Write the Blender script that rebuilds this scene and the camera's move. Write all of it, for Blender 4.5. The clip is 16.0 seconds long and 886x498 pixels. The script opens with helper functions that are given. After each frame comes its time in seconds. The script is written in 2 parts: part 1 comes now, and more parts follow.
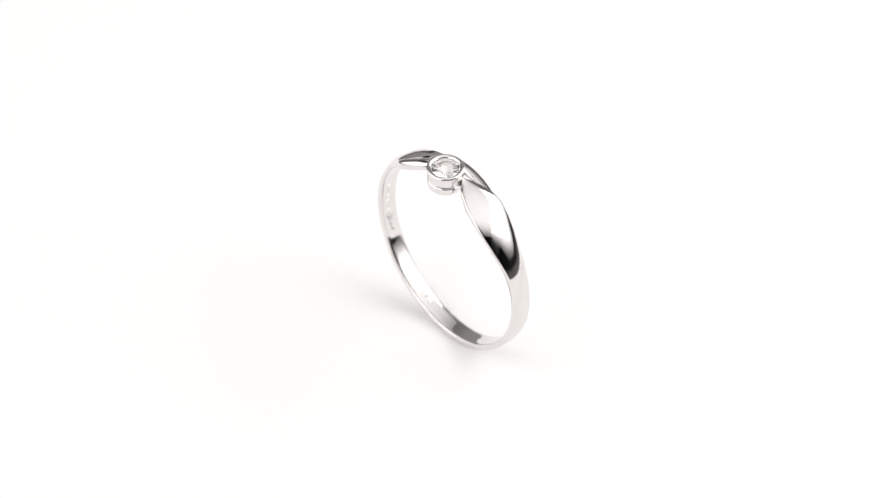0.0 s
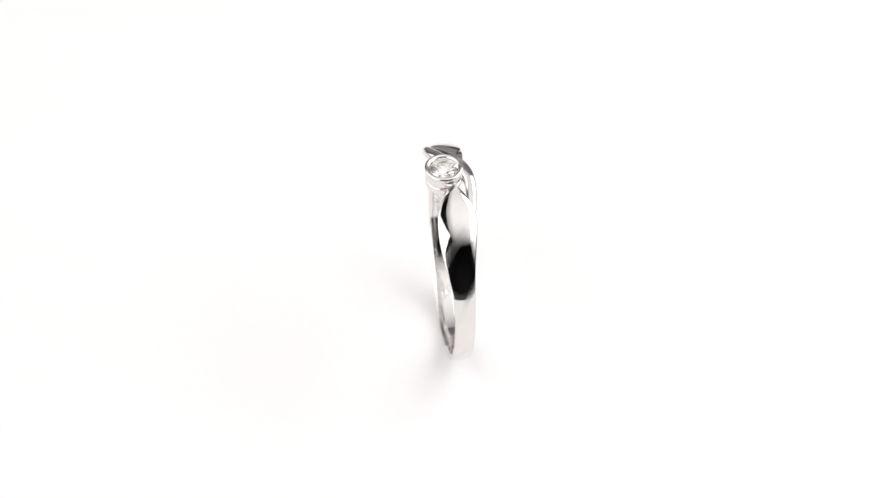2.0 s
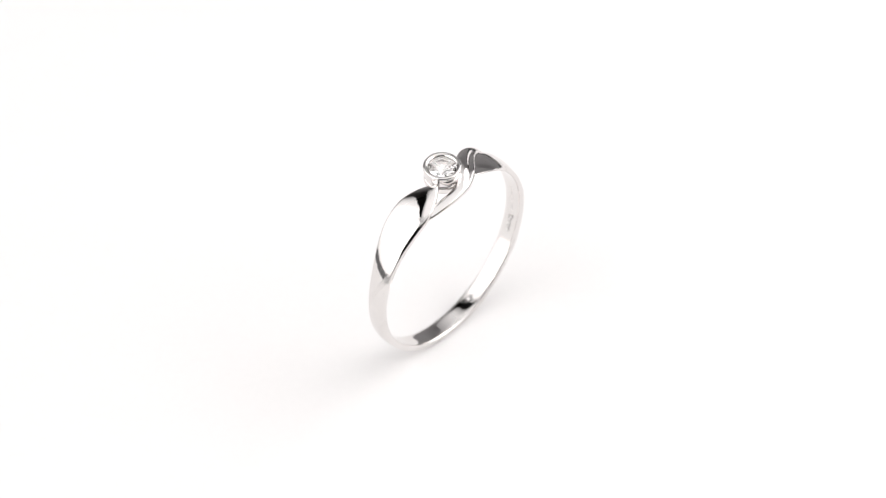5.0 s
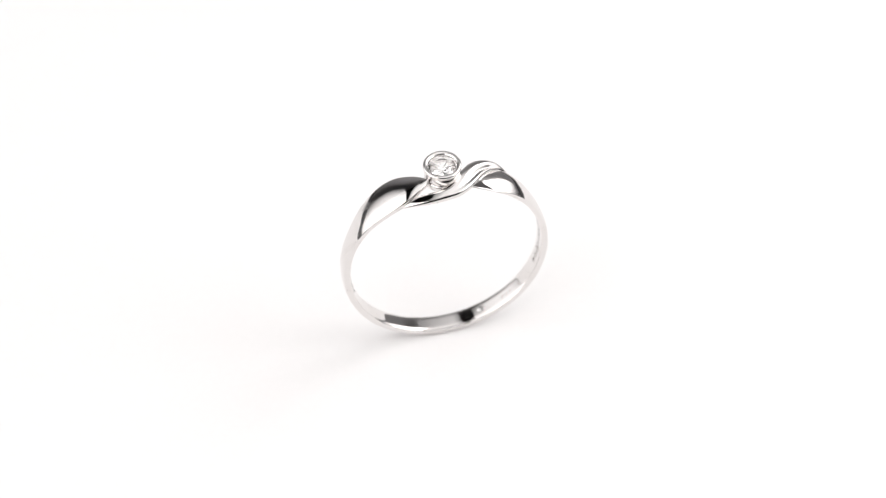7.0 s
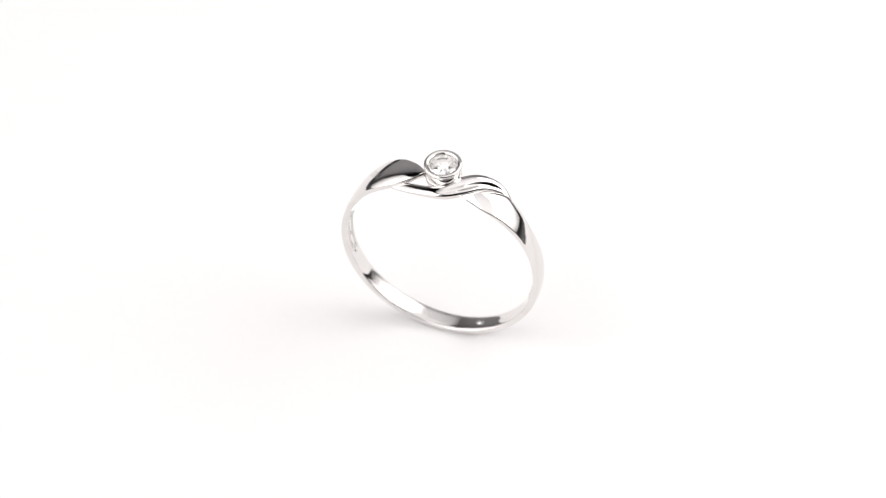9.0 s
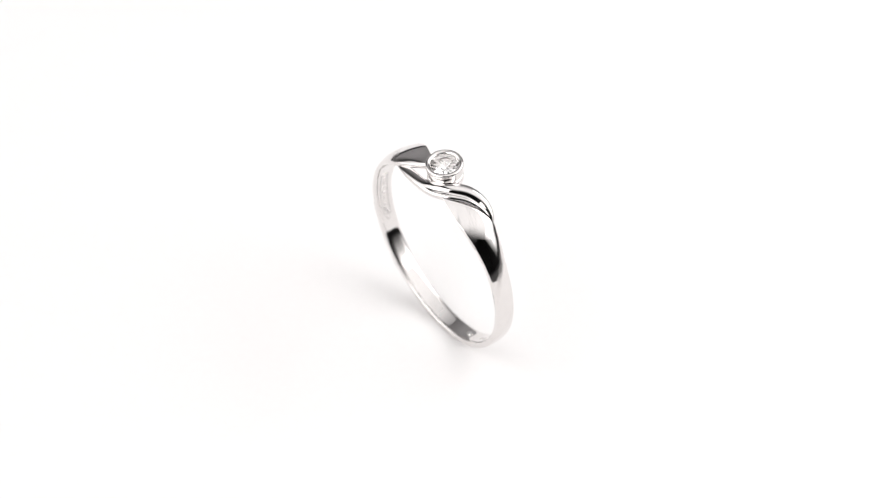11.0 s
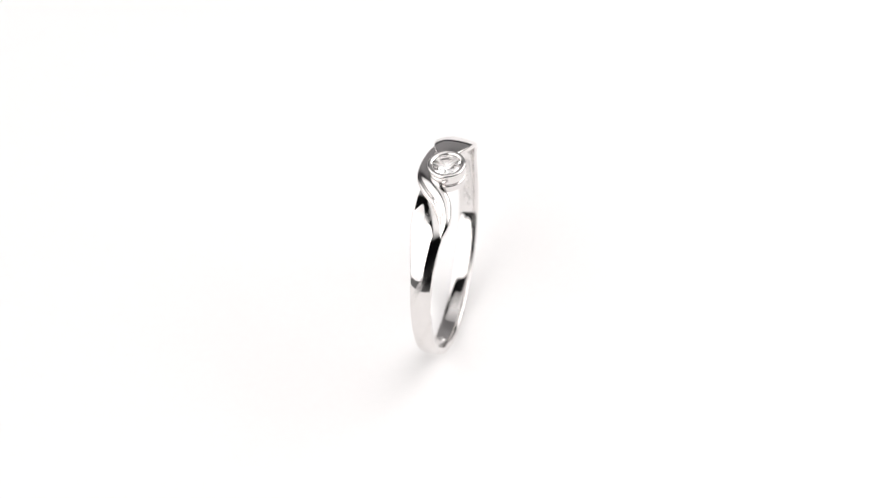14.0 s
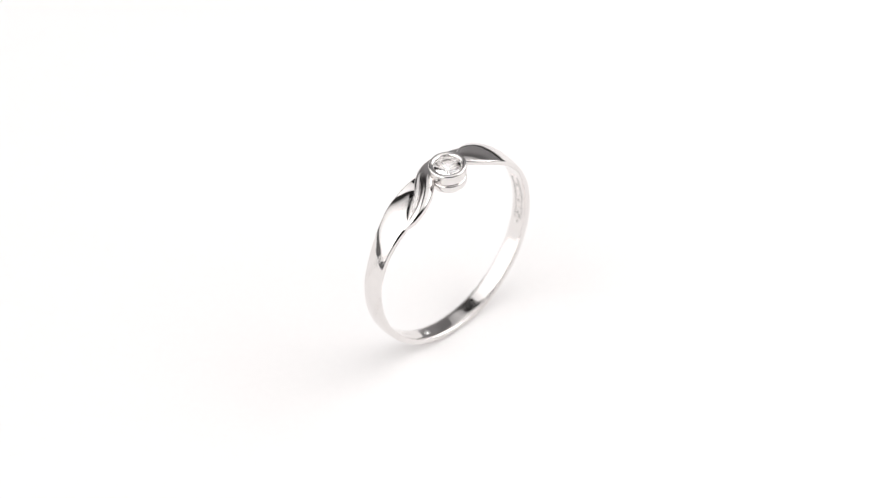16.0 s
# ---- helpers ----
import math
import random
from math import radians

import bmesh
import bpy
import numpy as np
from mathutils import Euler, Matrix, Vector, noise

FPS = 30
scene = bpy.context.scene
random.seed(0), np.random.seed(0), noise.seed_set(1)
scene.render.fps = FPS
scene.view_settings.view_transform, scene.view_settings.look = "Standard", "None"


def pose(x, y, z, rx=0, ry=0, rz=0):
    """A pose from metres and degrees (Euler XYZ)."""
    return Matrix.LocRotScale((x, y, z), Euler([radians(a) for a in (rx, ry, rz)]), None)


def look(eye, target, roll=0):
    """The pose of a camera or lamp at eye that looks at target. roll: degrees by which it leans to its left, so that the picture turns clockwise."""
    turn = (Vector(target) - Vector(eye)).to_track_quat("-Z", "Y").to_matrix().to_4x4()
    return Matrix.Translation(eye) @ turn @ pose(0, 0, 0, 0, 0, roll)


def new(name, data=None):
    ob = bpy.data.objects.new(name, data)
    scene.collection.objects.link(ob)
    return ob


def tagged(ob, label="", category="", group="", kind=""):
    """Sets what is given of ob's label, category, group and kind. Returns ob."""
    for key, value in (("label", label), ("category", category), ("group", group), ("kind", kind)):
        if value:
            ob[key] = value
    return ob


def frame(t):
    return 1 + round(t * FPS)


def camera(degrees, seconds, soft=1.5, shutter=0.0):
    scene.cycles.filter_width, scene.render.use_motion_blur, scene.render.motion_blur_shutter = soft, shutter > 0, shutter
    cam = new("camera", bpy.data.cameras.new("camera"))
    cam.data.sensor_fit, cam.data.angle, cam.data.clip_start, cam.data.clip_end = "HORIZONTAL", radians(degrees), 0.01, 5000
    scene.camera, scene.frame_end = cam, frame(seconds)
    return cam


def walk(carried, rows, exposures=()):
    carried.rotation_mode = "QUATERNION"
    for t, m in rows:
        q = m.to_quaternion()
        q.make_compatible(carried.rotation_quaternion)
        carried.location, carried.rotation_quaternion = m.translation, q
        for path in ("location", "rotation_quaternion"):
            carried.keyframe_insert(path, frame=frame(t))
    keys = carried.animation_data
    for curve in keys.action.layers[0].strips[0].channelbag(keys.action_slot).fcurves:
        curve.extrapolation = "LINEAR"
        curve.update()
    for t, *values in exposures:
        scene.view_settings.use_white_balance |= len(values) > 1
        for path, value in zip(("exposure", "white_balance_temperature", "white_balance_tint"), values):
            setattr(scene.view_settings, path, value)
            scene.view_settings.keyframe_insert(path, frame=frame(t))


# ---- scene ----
cam = camera(12.857, 16.0, soft=1.3)

MM = 0.001
LIFT = 10.14          # height of the ring's centre over the tabletop, mm


def at(x, y, z):
    """Millimetres about the ring's centre on the turning axis -> world metres."""
    return (x * MM, y * MM, (z + LIFT) * MM)


ELEV = radians(45.849)
EYE = at(0, -355.181 * math.cos(ELEV), 355.181 * math.sin(ELEV))
AIM = at(-0.401, 0, 0.082)
walk(cam, [(0.0, look(EYE, AIM, -1.824)), (16.0, look(EYE, AIM, -1.824))])
cam.data.dof.use_dof = True
cam.data.dof.focus_distance = 0.3475
cam.data.dof.aperture_fstop = 28.0

# ---- light: a dark studio with one soft box overhead and one at each side ----
world = bpy.data.worlds.new("studio_air")
scene.world = world
world.use_nodes = True
world.node_tree.nodes["Background"].inputs["Color"].default_value = (0.05, 0.05, 0.055, 1)
world.node_tree.nodes["Background"].inputs["Strength"].default_value = 0.3


def soft_box(name, eye, target, wide, high, radiance, across=(), up=(), skew=0.0, roll=0, colour=(1, 0.984, 0.980)):
    """An area lamp of that radiance. across, up: (place from one end to the other, share of the radiance), the fade of its diffuser;
    skew: how far the upward fade slants along the box."""
    data = bpy.data.lights.new(name, "AREA")
    data.shape, data.size, data.size_y = "RECTANGLE", wide, high
    data.energy = radiance * math.pi * wide * high
    data.color = colour
    data.use_nodes = True
    nt = data.node_tree
    geo, sep, both = (nt.nodes.new("ShaderNode" + k) for k in ("NewGeometry", "SeparateXYZ", "Math"))
    both.operation = "MULTIPLY"
    both.inputs[0].default_value = both.inputs[1].default_value = 1
    nt.links.new(geo.outputs["Parametric"], sep.inputs[0])
    slant = nt.nodes.new("ShaderNodeMath")
    slant.operation = "MULTIPLY_ADD"
    slant.inputs[1].default_value = skew
    nt.links.new(sep.outputs["X"], slant.inputs[0])
    nt.links.new(sep.outputs["Y"], slant.inputs[2])
    for k, (place_out, fade) in enumerate(((sep.outputs["X"], across), (slant.outputs[0], up))):
        if fade:
            ramp = nt.nodes.new("ShaderNodeValToRGB")
            nt.links.new(place_out, ramp.inputs["Fac"])
            ramp.color_ramp.interpolation = "B_SPLINE"
            while len(ramp.color_ramp.elements) < len(fade):
                ramp.color_ramp.elements.new(0.5)
            for el, (place, share) in zip(ramp.color_ramp.elements, fade):
                el.position, el.color = place, (share, share, share, 1)
            nt.links.new(ramp.outputs["Color"], both.inputs[k])
    nt.links.new(both.outputs[0], nt.nodes["Emission"].inputs["Strength"])
    ob = new(name, data)
    ob.matrix_world = look(eye, target, roll)
    return ob


soft_box("overhead_soft_box", (0.613, 0.05, 0.52), (0.613, 0.0501, 0), 1.45, 1.26, 1.40, ((0.0, 0.2), (0.05, 1.0), (1.0, 1.0)),
         ((0.0, 0.0), (0.08, 0.06), (0.17, 0.28), (0.27, 0.65), (0.38, 1.0), (0.60, 0.95), (0.76, 0.75), (0.86, 0.52), (1.0, 0.2)), skew=0.25, roll=6)
soft_box("side_soft_box", (-0.504, -0.017, 0.425), (-0.025, 0.130, 0.255), 1.51, 0.98, 2.22,
         ((0.0, 0.0), (0.06, 0.12), (0.18, 0.5), (0.38, 0.70), (0.56, 0.95), (0.80, 1.0), (1.0, 1.0)),
         ((0.0, 0.55), (0.10, 0.85), (0.20, 1.0), (0.7, 1.0), (1.0, 0.7)), roll=2)
soft_box("side_soft_box", (0.522, -0.066, 0.275), (0.082, -0.226, 0.065), 1.0, 0.50, 2.38,
         ((0.0, 0.0), (0.18, 0.3), (0.36, 0.8), (0.52, 1.0), (1.0, 1.0)),
         ((0.0, 0.15), (0.14, 0.45), (0.34, 0.95), (0.5, 1.0), (1.0, 1.0)))


# ---- materials ----
def material(name, colour, rough, metal=0.0, grain=None, bump=0.0, spread=0.06, rough_spread=0.0):
    """A Principled material with colour and roughness variation at two scales and a fine relief."""
    mat = bpy.data.materials.new(name)
    mat.use_nodes = True
    nt = mat.node_tree
    bsdf = nt.nodes["Principled BSDF"]
    bsdf.inputs["Metallic"].default_value = metal
    bsdf.inputs["Roughness"].default_value = rough
    bsdf.inputs["Base Color"].default_value = (*colour, 1)
    if grain:
        co = nt.nodes.new("ShaderNodeTexCoord")
        big, fine = nt.nodes.new("ShaderNodeTexNoise"), nt.nodes.new("ShaderNodeTexNoise")
        for n, s in ((big, grain[0]), (fine, grain[1])):
            n.inputs["Scale"].default_value = s
            n.inputs["Detail"].default_value = 3
            nt.links.new(co.outputs["Object"], n.inputs["Vector"])
        add = nt.nodes.new("ShaderNodeMath")
        add.operation = "ADD"
        nt.links.new(big.outputs["Fac"], add.inputs[0])
        nt.links.new(fine.outputs["Fac"], add.inputs[1])
        ramp = nt.nodes.new("ShaderNodeMapRange")
        ramp.inputs["From Min"].default_value, ramp.inputs["From Max"].default_value = 0.6, 1.4
        ramp.inputs["To Min"].default_value, ramp.inputs["To Max"].default_value = 1 - spread, 1.0
        nt.links.new(add.outputs[0], ramp.inputs["Value"])
        mix = nt.nodes.new("ShaderNodeVectorMath")
        mix.operation = "SCALE"
        mix.inputs[0].default_value = colour
        nt.links.new(ramp.outputs["Result"], mix.inputs["Scale"])
        nt.links.new(mix.outputs["Vector"], bsdf.inputs["Base Color"])
        if rough_spread:
            rr = nt.nodes.new("ShaderNodeMapRange")
            rr.inputs["From Min"].default_value, rr.inputs["From Max"].default_value = 0.6, 1.4
            rr.inputs["To Min"].default_value, rr.inputs["To Max"].default_value = rough, rough + rough_spread
            nt.links.new(add.outputs[0], rr.inputs["Value"])
            nt.links.new(rr.outputs["Result"], bsdf.inputs["Roughness"])
        if bump:
            b = nt.nodes.new("ShaderNodeBump")
            b.inputs["Strength"].default_value = 1.0
            b.inputs["Distance"].default_value = bump
            nt.links.new(add.outputs[0], b.inputs["Height"])
            nt.links.new(b.outputs["Normal"], bsdf.inputs["Normal"])
    return mat


SILVER = material("polished_silver", (0.80, 0.775, 0.763), 0.035, 1.0, (450, 1500), 0.000003, 0.05, 0.04)
SATIN = material("satin_silver", (0.80, 0.772, 0.758), 0.13, 1.0, (500, 2600), 0.000004, 0.08, 0.1)
STAMP = material("struck_silver", (0.76, 0.745, 0.735), 0.16, 1.0, (900, 5200), 0.000006, 0.12, 0.12)
PAPER = material("white_paper_board", (0.90, 0.888, 0.886), 0.75, 0.0, (9, 1400), 0.000004, 0.02)
BACK = material("pale_studio_paint", (0.74, 0.73, 0.745), 0.8, 0.0, (2, 60), 0.0005, 0.2)
WALL = material("dark_studio_paint", (0.045, 0.044, 0.045), 0.8, 0.0, (2, 60), 0.0005, 0.25)

GEM = bpy.data.materials.new("clear_cut_stone")
GEM.use_nodes = True
g = GEM.node_tree.nodes["Principled BSDF"]
g.inputs["Base Color"].default_value = (0.99, 0.985, 0.98, 1)
g.inputs["Roughness"].default_value = 0.02
g.inputs["IOR"].default_value = 1.5
g.inputs["Transmission Weight"].default_value = 1.0


# ---- building helpers ----
def part(name, bm, mat, parent=None, label="", smooth=True):
    bmesh.ops.recalc_face_normals(bm, faces=bm.faces)
    me = bpy.data.meshes.new(name)
    bm.to_mesh(me)
    bm.free()
    for poly in me.polygons:
        poly.use_smooth = smooth
    me.materials.append(mat)
    ob = new(name, me)
    if parent:
        ob.parent = parent
    if label:
        tagged(ob, label)
    return ob


def box(bm, x0, y0, z0, x1, y1, z1):
    made = bmesh.ops.create_cube(bm, size=1)["verts"]
    for v in made:
        v.co = Vector((x0 + (v.co.x + 0.5) * (x1 - x0), y0 + (v.co.y + 0.5) * (y1 - y0), z0 + (v.co.z + 0.5) * (z1 - z0)))
    return made


def loops(bm, rings, caps=True, closed=False):
    """Skins a row of closed loops of equal length."""
    rows = [[bm.verts.new(c) for c in ring] for ring in rings]
    pairs = list(zip(rows, rows[1:])) + ([(rows[-1], rows[0])] if closed else [])
    for a, b in pairs:
        for i in range(len(a)):
            j = (i + 1) % len(a)
            bm.faces.new((a[i], a[j], b[j], b[i]))
    if caps and not closed:
        bm.faces.new(rows[0])
        bm.faces.new(rows[-1])


def curve_at(keys, x):
    """Smooth value between (x, value) keys."""
    if x <= keys[0][0]:
        return keys[0][1]
    for i, ((x0, v0), (x1, v1)) in enumerate(zip(keys, keys[1:])):
        if x <= x1:
            xa, va = keys[i - 1] if i else (x0, v0)
            xb, vb = keys[i + 2] if i + 2 < len(keys) else (x1, v1)
            h, u = x1 - x0, (x - x0) / (x1 - x0)
            m0 = (v1 - va) / (x1 - xa) if x1 > xa else 0
            m1 = (vb - v0) / (xb - x0) if xb > x0 else 0
            return ((2 * u ** 3 - 3 * u * u + 1) * v0 + (u ** 3 - 2 * u * u + u) * h * m0
                    + (3 * u * u - 2 * u ** 3) * v1 + (u ** 3 - u * u) * h * m1)
    return keys[-1][1]


# ---- the studio: tabletop and the closed dark room round it ----
TABLE_R = 0.105
bm = bmesh.new()
loops(bm, [[(r * math.cos(2 * math.pi * k / 128), r * math.sin(2 * math.pi * k / 128), z) for k in range(128)]
           for r, z in ((TABLE_R - 0.002, -0.03), (TABLE_R, -0.028), (TABLE_R, -0.003), (TABLE_R - 0.001, -0.001), (TABLE_R - 0.003, 0.0))])
tagged(part("tabletop", bm, PAPER, smooth=False), "matte white round tabletop under a soft shadow", "tabletop", kind="structure")

X0, X1, Y0, Y1, Z0, Z1 = -1.6, 1.6, -1.8, 0.95, -0.03, 1.7
for name, b in (("floor", (X0, Y0, Z0 - 0.1, X1, Y1, Z0)), ("ceiling", (X0, Y0, Z1, X1, Y1, Z1 + 0.1)),
                ("wall_north", (X0, Y1, Z0, X1, Y1 + 0.1, Z1)), ("wall_south", (X0, Y0 - 0.1, Z0, X1, Y0, Z1)),
                ("wall_east", (X1, Y0 - 0.1, Z0, X1 + 0.1, Y1 + 0.1, Z1)), ("wall_west", (X0 - 0.1, Y0 - 0.1, Z0, X0, Y1 + 0.1, Z1))):
    bm = bmesh.new()
    box(bm, *b)
    tagged(part(name, bm, BACK if name in ("wall_north", "wall_west") else WALL, smooth=False), ("plain pale grey studio " if name in ("wall_north", "wall_west") else "plain dark grey studio ") + name.split("_")[0], name.split("_")[0], kind="structure")

# ---- the ring ----
RX, RZ = 8.85, 9.43       # inner half axes, mm
BASE = 10.1               # its centre over its base, mm
ring = tagged(new("ring"), "polished silver ring with a clear bezel-set stone on a white tabletop", "ring")


def mm(x, y, z):
    return Vector((x * MM, y * MM, (z + BASE) * MM))


# the shank by the angle round it: its front edge (y0) and back edge (y1)
Y0_KEYS = [(76, -1.05), (70, -1.22), (58, -1.33), (45, -1.14), (28, -0.93), (0, -0.86), (-90, -0.86), (-180, -0.86), (-200, -0.90),
           (-218, -1.08), (-232, -1.34), (-241, -1.42), (-248, -1.24), (-255, -0.75), (-262, -0.05)]
Y1_KEYS = [(76, -0.35), (70, 0.45), (61, 1.35), (52, 1.72), (42, 1.48), (26, 1.12), (0, 0.90), (-90, 0.88), (-180, 0.90), (-200, 1.15),
           (-218, 1.72), (-232, 2.02), (-243, 1.95), (-249, 1.66), (-256, 1.12), (-262, 0.35)]
# by degrees up from the ring's widest level: thickness of the edges and along the crown
EDGE_KEYS = [(-20, 0.59), (5, 0.585), (13, 0.565), (24, 0.475), (34, 0.44), (45, 0.465), (58, 0.52), (75, 0.48)]
MID_KEYS = [(-20, 0.69), (5, 0.69), (12, 0.685), (24, 0.615), (32, 0.63), (42, 0.72), (52, 0.80), (62, 0.81), (70, 0.74), (78, 0.62)]
LEAN_KEYS = [(-20, 0.0), (10, 0.0), (30, 0.22), (50, 0.28), (75, 0.28)]                # how far the crown lies off the middle
SINK_KEYS = [(-270, 0.0), (30, 0.0), (40, 0.0), (52, 0.12), (63, 0.42), (76, 0.66)]     # dips under the crossing strand


def key_list(keys):
    return sorted((a, v) for a, v in keys)


Y0_KEYS, Y1_KEYS = key_list(Y0_KEYS), key_list(Y1_KEYS)


def shank_point(a, y, lift):
    """Point at angle a (degrees) and y, lifted by so much off the inner surface."""
    c, s = math.cos(radians(a)), math.sin(radians(a))
    n = Vector((c / RX, 0, s / RZ)).normalized()
    return mm(RX * c + n.x * lift, y, RZ * s + n.z * lift)


def level(a):
    """Degrees up from the ring's widest level, on either side."""
    return max(a + 2.5, -179.5 - a, -20)


def outer(a, u):
    """Thickness at angle a: a plain rounded band below, swelling into domed shoulders whose crowns lean apart."""
    h = level(a)
    e, mid = curve_at(EDGE_KEYS, h), curve_at(MID_KEYS, h)
    u0 = curve_at(LEAN_KEYS, h) * (1 if a > -90 else -1)
    w = (u - u0) / (1 - u0) if u > u0 else (u0 - u) / (1 + u0)
    sink = curve_at(SINK_KEYS, a)
    return max(0.2, e + (mid - e) * (1 - w ** 2.1) - sink)


def shank():
    rings_ = []
    n_out, n_in = 34, 10
    steps = 470
    for k in range(steps + 1):
        a = 76 + (-262 - 76) * k / steps
        y0, y1 = curve_at(Y0_KEYS, a), curve_at(Y1_KEYS, a)
        yc, hw = (y0 + y1) / 2, (y1 - y0) / 2
        r = 0.06
        # the shoulders have a narrow chamfer along their back edge
        rp = r + 0.03 * min(1, max(0, level(a) - 15) / 15) * min(1, max(0, a + 262) / 8, max(0, 76 - a) / 8)
        loop = []
        for i in range(n_in + 1):                       # inner face, slightly rounded
            u = 1 - 2 * i / n_in
            loop.append(shank_point(a, yc + u * (hw - r), 0.05 * abs(u) ** 6))
        loop.append(shank_point(a, y0, 0.05 + r))
        loop.append(shank_point(a, y0, outer(a, -1) - r))
        ya, yb = y0 + 0.7 * r, y1 - 0.9 * rp
        for i in range(n_out + 1):
            u = -1 + 2 * i / n_out
            y = ya + (yb - ya) * (u + 1) / 2
            loop.append(shank_point(a, y, outer(a, u)))
        e1 = outer(a, 1)
        loop.append(shank_point(a, y1 - 0.25 * rp, e1 - 0.5 * rp))
        loop.append(shank_point(a, y1, max(0.13, e1 - rp - 0.02)))
        loop.append(shank_point(a, y1, 0.05 + r))
        rings_.append(loop)
    bm = bmesh.new()
    loops(bm, rings_)
    bm.faces.ensure_lookup_table()
    per = n_in + n_out + 6
    for i, face in enumerate(bm.faces):
        face.material_index = 1 if i % per < n_in and i < per * steps else 0
    ob = part("shank", bm, SILVER, ring)
    ob.data.materials.append(SATIN)
    return ob


shank()


# the strand that sweeps from one shoulder past the stone and curls over the other
STRAND = [(-4.7, -0.75, 8.3), (-3.3, -1.12, 8.72), (-1.8, -1.32, 8.98), (-0.3, -1.34, 9.15), (0.9, -1.0, 9.24), (2.0, -0.2, 9.28),
          (3.2, 0.9, 9.06), (4.3, 1.5, 8.58), (5.3, 1.68, 7.92), (6.16, 1.5, 7.12)]
S_WIDE = [(0, 0.3), (0.11, 0.45), (0.22, 0.5), (0.33, 0.54), (0.44, 0.72), (0.56, 0.90), (0.67, 0.86), (0.78, 0.68), (0.89, 0.44), (1.0, 0.1)]
S_HIGH = [(0, 0.18), (0.11, 0.22), (0.22, 0.30), (0.33, 0.40), (0.44, 0.48), (0.56, 0.54), (0.7, 0.54), (0.85, 0.45), (1.0, 0.2)]


def strand():
    keys = [[(i, p[c]) for i, p in enumerate(STRAND)] for c in range(3)]
    n, m = 140, 60
    centre = [Vector([curve_at(k, i * (len(STRAND) - 1) / n) for k in keys]) for i in range(n + 1)]
    rings_ = []
    for i, c in enumerate(centre):
        tan = (centre[min(i + 1, n)] - centre[max(i - 1, 0)]).normalized()
        up = Vector((c.x, 0, c.z)).normalized()
        up = (up - tan * up.dot(tan)).normalized()
        side = tan.cross(up)
        tw = radians(10) * max(0, min(1, i / n * 8, (0.62 - i / n) * 5))       # its face leans to the front at first
        up, side = up * math.cos(tw) + side * math.sin(tw), side * math.cos(tw) - up * math.sin(tw)
        w, h = curve_at(S_WIDE, i / n), curve_at(S_HIGH, i / n)
        depth = 0.50 * max(0, min(1, (i / n - 0.36) * 4, (0.95 - i / n) * 6))     # the hollow between its crest and its low rim
        loop = []
        for j in range(m):
            a = 2 * math.pi * j / m
            u, v = math.cos(a), math.sin(a)
            groove = depth * math.exp(-((u - 0.30) / 0.26) ** 2) * max(0, v)
            u_, v_ = math.copysign(abs(u) ** 0.8, u), math.copysign(abs(v) ** 0.8, v)
            drop = depth * 0.45 * max(0, u) * max(0, v)                             # the rim lies lower than the crest
            q = c + side * (w * u_) + up * (h * (v_ - groove - drop))
            loop.append(mm(*q))
        rings_.append(loop)
    bm = bmesh.new()
    loops(bm, rings_)
    return part("crossing_strand", bm, SILVER, ring)


strand()

# the bezel and its stone
BX, BY, BZ = 0.15, 0.89, 10.76


def lathe(profile, n=72):
    rings_ = []
    for i in range(n):
        a = 2 * math.pi * i / n
        rings_.append([mm(BX + r * math.cos(a), BY + r * math.sin(a), BZ + z) for r, z in profile])
    bm = bmesh.new()
    loops(bm, rings_, closed=True)
    return bm


part("bezel", lathe([(1.24, -0.34), (1.25, -0.20), (1.31, -0.10), (1.42, -0.02), (1.52, 0.0), (1.63, -0.03), (1.70, -0.10), (1.715, -0.2), (1.70, -0.31),
                     (1.665, -0.37), (1.64, -0.41), (1.65, -0.50), (1.65, -1.04), (1.62, -1.13), (1.52, -1.18), (1.30, -1.16), (1.20, -0.8)]), SILVER, ring)
part("gallery_rail", lathe([(1.22, -1.30), (1.52, -1.28), (1.60, -1.32), (1.64, -1.40), (1.64, -1.80), (1.59, -2.02), (1.47, -2.12), (1.22, -2.15),
                            (1.16, -1.9), (1.16, -1.5)]), SILVER, ring)
for ang in (20, 95, 160, 275):
    bm = bmesh.new()
    c, s = math.cos(radians(ang)), math.sin(radians(ang))
    made = box(bm, -0.14, -0.26, -1.34, 0.14, 0.26, -1.12)
    for v in made:
        x, y = 1.36 + v.co.x, v.co.y
        v.co = mm(BX + c * x - s * y, BY + s * x + c * y, BZ + v.co.z)
    part("gallery_post", bm, SILVER, ring, smooth=False)


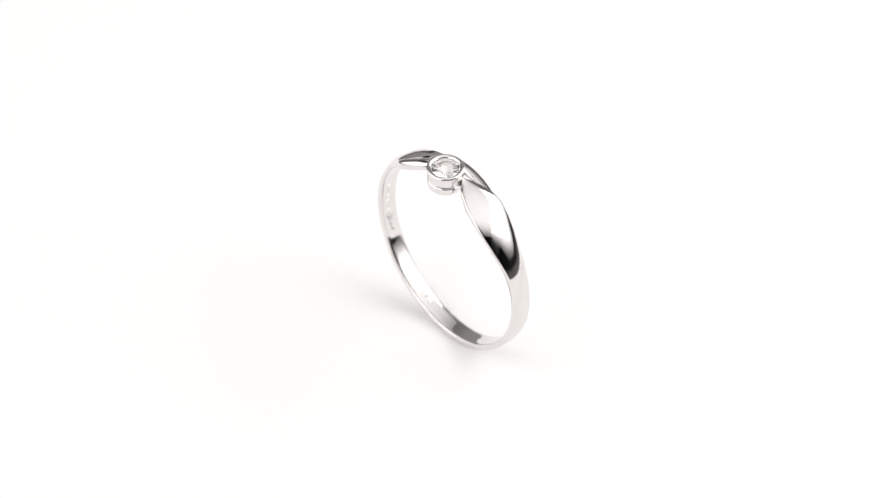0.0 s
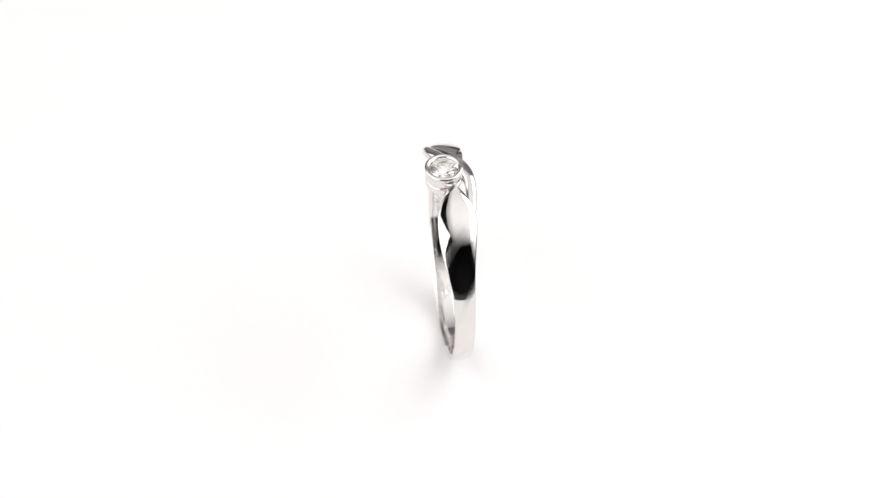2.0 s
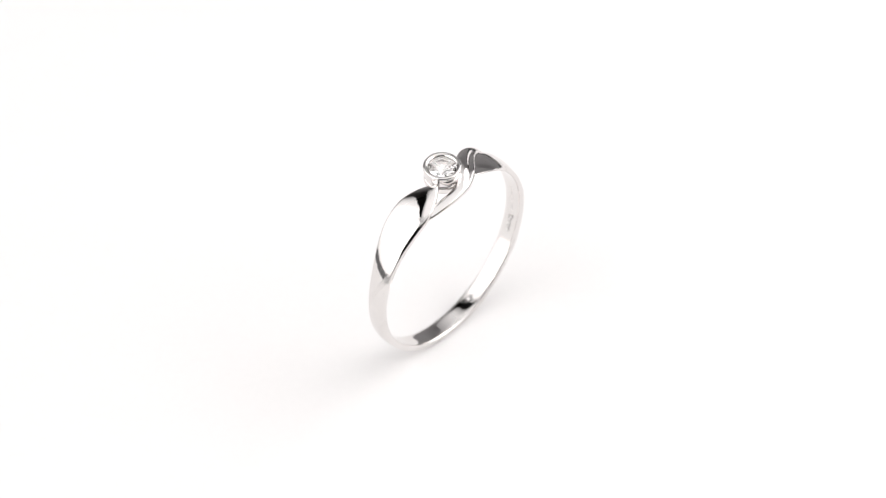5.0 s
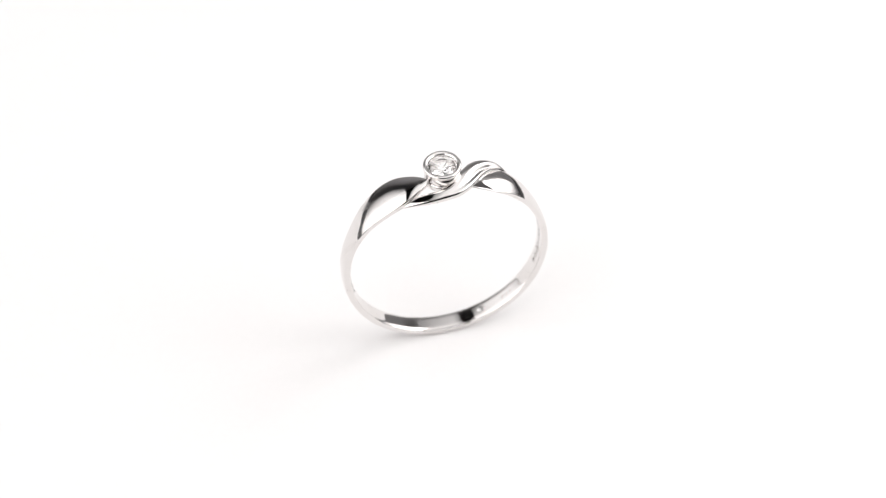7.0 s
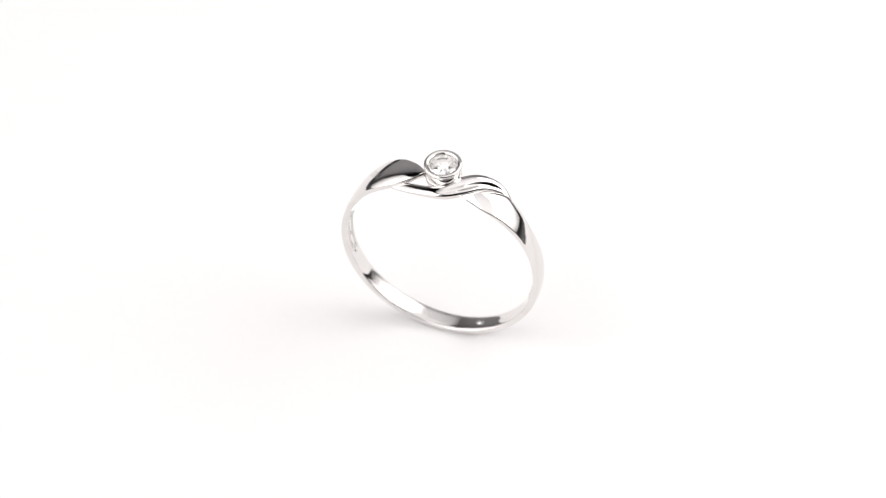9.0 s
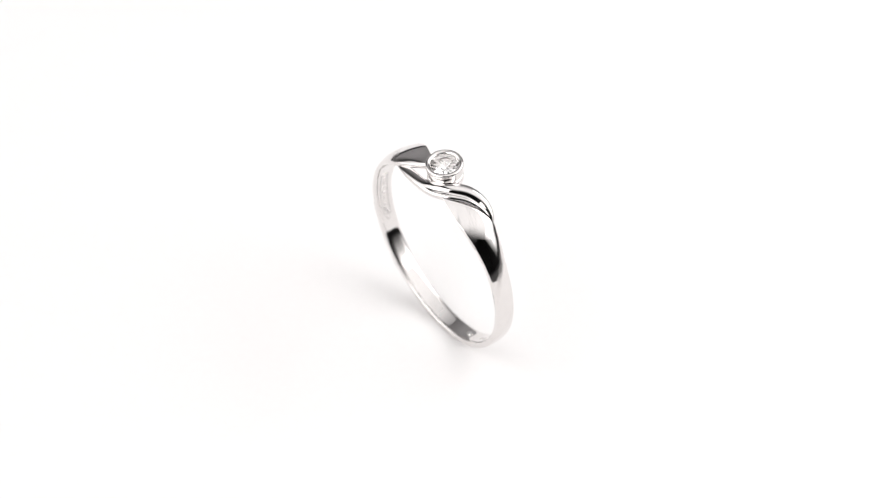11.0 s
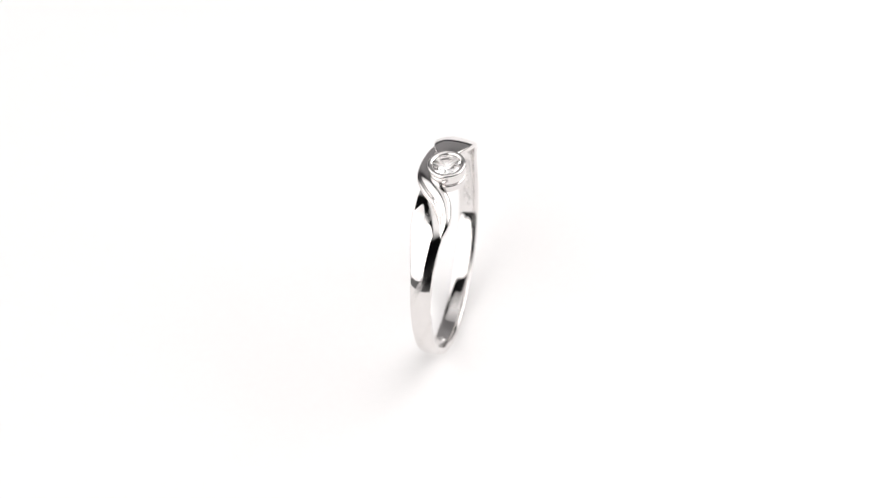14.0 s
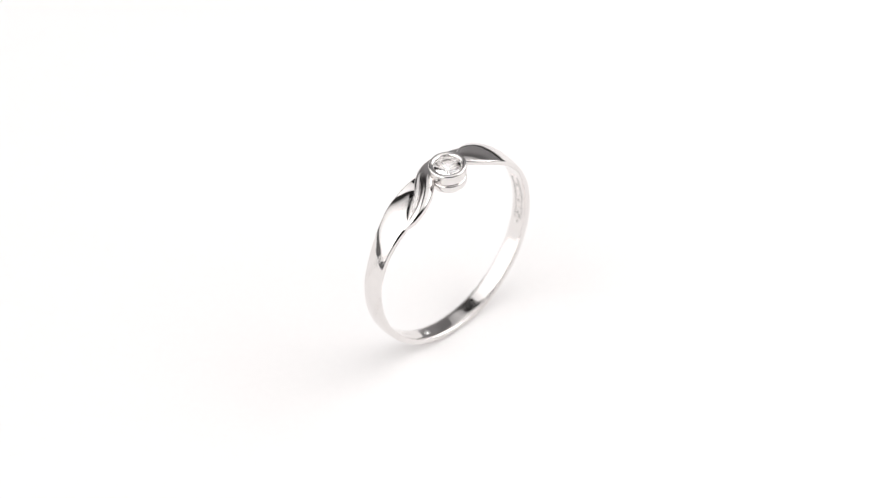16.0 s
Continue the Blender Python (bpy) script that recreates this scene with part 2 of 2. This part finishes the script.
def stone():
    """Round brilliant cut: table, star, kite, upper and lower girdle facets, pavilion mains."""
    bm = bmesh.new()

    def row(r, z, n, turn):
        return [bm.verts.new(mm(BX + r * math.cos(2 * math.pi * (i + turn) / n), BY + r * math.sin(2 * math.pi * (i + turn) / n), BZ + z)) for i in range(n)]

    table = row(0.70, 0.02, 8, 0)
    mid = row(1.04, -0.11, 8, 0.5)
    gird = row(1.29, -0.26, 16, 0)
    low = row(1.29, -0.30, 16, 0)
    pav = row(0.30, -0.86, 8, 0.5)
    cul = bm.verts.new(mm(BX, BY, BZ - 1.10))
    bm.faces.new(table)
    for i in range(8):
        j = (i + 1) % 8
        g0, g1, g2 = gird[2 * i], gird[2 * i + 1], gird[(2 * i + 2) % 16]
        bm.faces.new((table[i], mid[i], table[j]))
        bm.faces.new((table[j], mid[i], g2, mid[j]))
        bm.faces.new((mid[i], g0, g1))
        bm.faces.new((mid[i], g1, g2))
        l0, l1, l2 = low[2 * i], low[2 * i + 1], low[(2 * i + 2) % 16]
        bm.faces.new((g0, l0, l1, g1))
        bm.faces.new((g1, l1, l2, g2))
        bm.faces.new((l0, pav[i], l1))
        bm.faces.new((l1, pav[i], l2))
        bm.faces.new((l2, pav[i], cul, pav[j]))
    return part("stone", bm, GEM, ring, "clear round brilliant-cut stone", smooth=False)


stone()


# struck marks on the inner face: plain bars and beads
def stamp(name, a, y, wide, long_, high=0.07, dome=False):
    """A mark of that width (across) and length (round the shank), standing proud of the inner face."""
    bm = bmesh.new()
    half = math.degrees(long_ / 2 / 9.0)
    if dome:
        n = 10
        rows = [[shank_point(a + half * f * math.sin(2 * math.pi * i / n), y + wide / 2 * f * math.cos(2 * math.pi * i / n), lift) for i in range(n)]
                for f, lift in ((1.0, 0.03), (0.95, -0.4 * high), (0.7, -0.8 * high), (0.3, -high))]
    else:
        n = max(2, round(half / 2))
        rows = []
        for i in range(-1, 2 * n + 2):
            f = max(-1, min(1, (i - n) / n))
            end = 0.02 if i in (-1, 2 * n + 1) else -high
            rows.append([shank_point(a + half * f * (1.0 if end > 0 else 0.97), y + wide / 2 * j, lift) for j, lift in ((-1, 0.03), (-0.8, end), (0.8, end), (1, 0.03))])
    loops(bm, rows)
    return part(name, bm, STAMP, ring, smooth=dome)


for a, y in ((-20.5, 0.02), (-17.4, 0.06), (-14.2, 0.10), (-11.6, -0.06), (-12.0, 0.24)):
    stamp("stamped_bead", a, y, 0.36, 0.42, 0.17, True)
stamp("stamped_bead", -68.0, 0.05, 0.5, 0.8, 0.12, True)
for a, y, w, l in ((-8.0, 0.12, 0.40, 0.14), (-4.5, 0.10, 0.14, 0.42), (-1.0, 0.10, 0.42, 0.14), (3.0, 0.12, 0.36, 0.16), (7.0, 0.12, 0.14, 0.40), (11.0, 0.10, 0.40, 0.14),
                   (-47.0, -0.05, 0.34, 0.14), (-50.0, -0.08, 0.16, 0.34), (-53.0, -0.05, 0.38, 0.14)):
    stamp("stamped_bar", a, y, w, l, 0.04)
for a, y, w, l in ((178.0, -0.36, 0.09, 5.2), (178.0, 0.38, 0.09, 5.2), (161.5, 0.0, 0.80, 0.10), (194.6, 0.0, 0.80, 0.10)):
    stamp("stamped_frame_bar", a, y, w, l, 0.06)
for a, y, w, l in ((165.5, 0.02, 0.44, 0.14), (169.5, 0.0, 0.16, 0.46), (173.5, 0.02, 0.44, 0.14), (178.0, 0.0, 0.36, 0.16), (182.5, 0.0, 0.14, 0.42), (187.0, 0.0, 0.42, 0.16)):
    stamp("stamped_bar", a, y, w, l)
for a, y in ((191.0, -0.12), (193.0, 0.12), (197.0, 0.0)):
    stamp("stamped_bead", a, y, 0.28, 0.36, 0.13, True)


def motions():
    """The ring turns clockwise at an even pace on the turning axis."""
    lean = radians(2.39)
    rows = []
    for k in range(33):
        t = k * 0.5
        deg = -16.749 * (t - 7.7) + 0.965
        a = radians(deg)
        x, y, z = -0.37, -0.329 + BASE * math.sin(lean), -BASE * math.cos(lean)
        p = at(x * math.cos(a) - y * math.sin(a), x * math.sin(a) + y * math.cos(a), z)
        rows.append((t, pose(*p, 2.39, 0, deg)))
    walk(ring, rows)


motions()
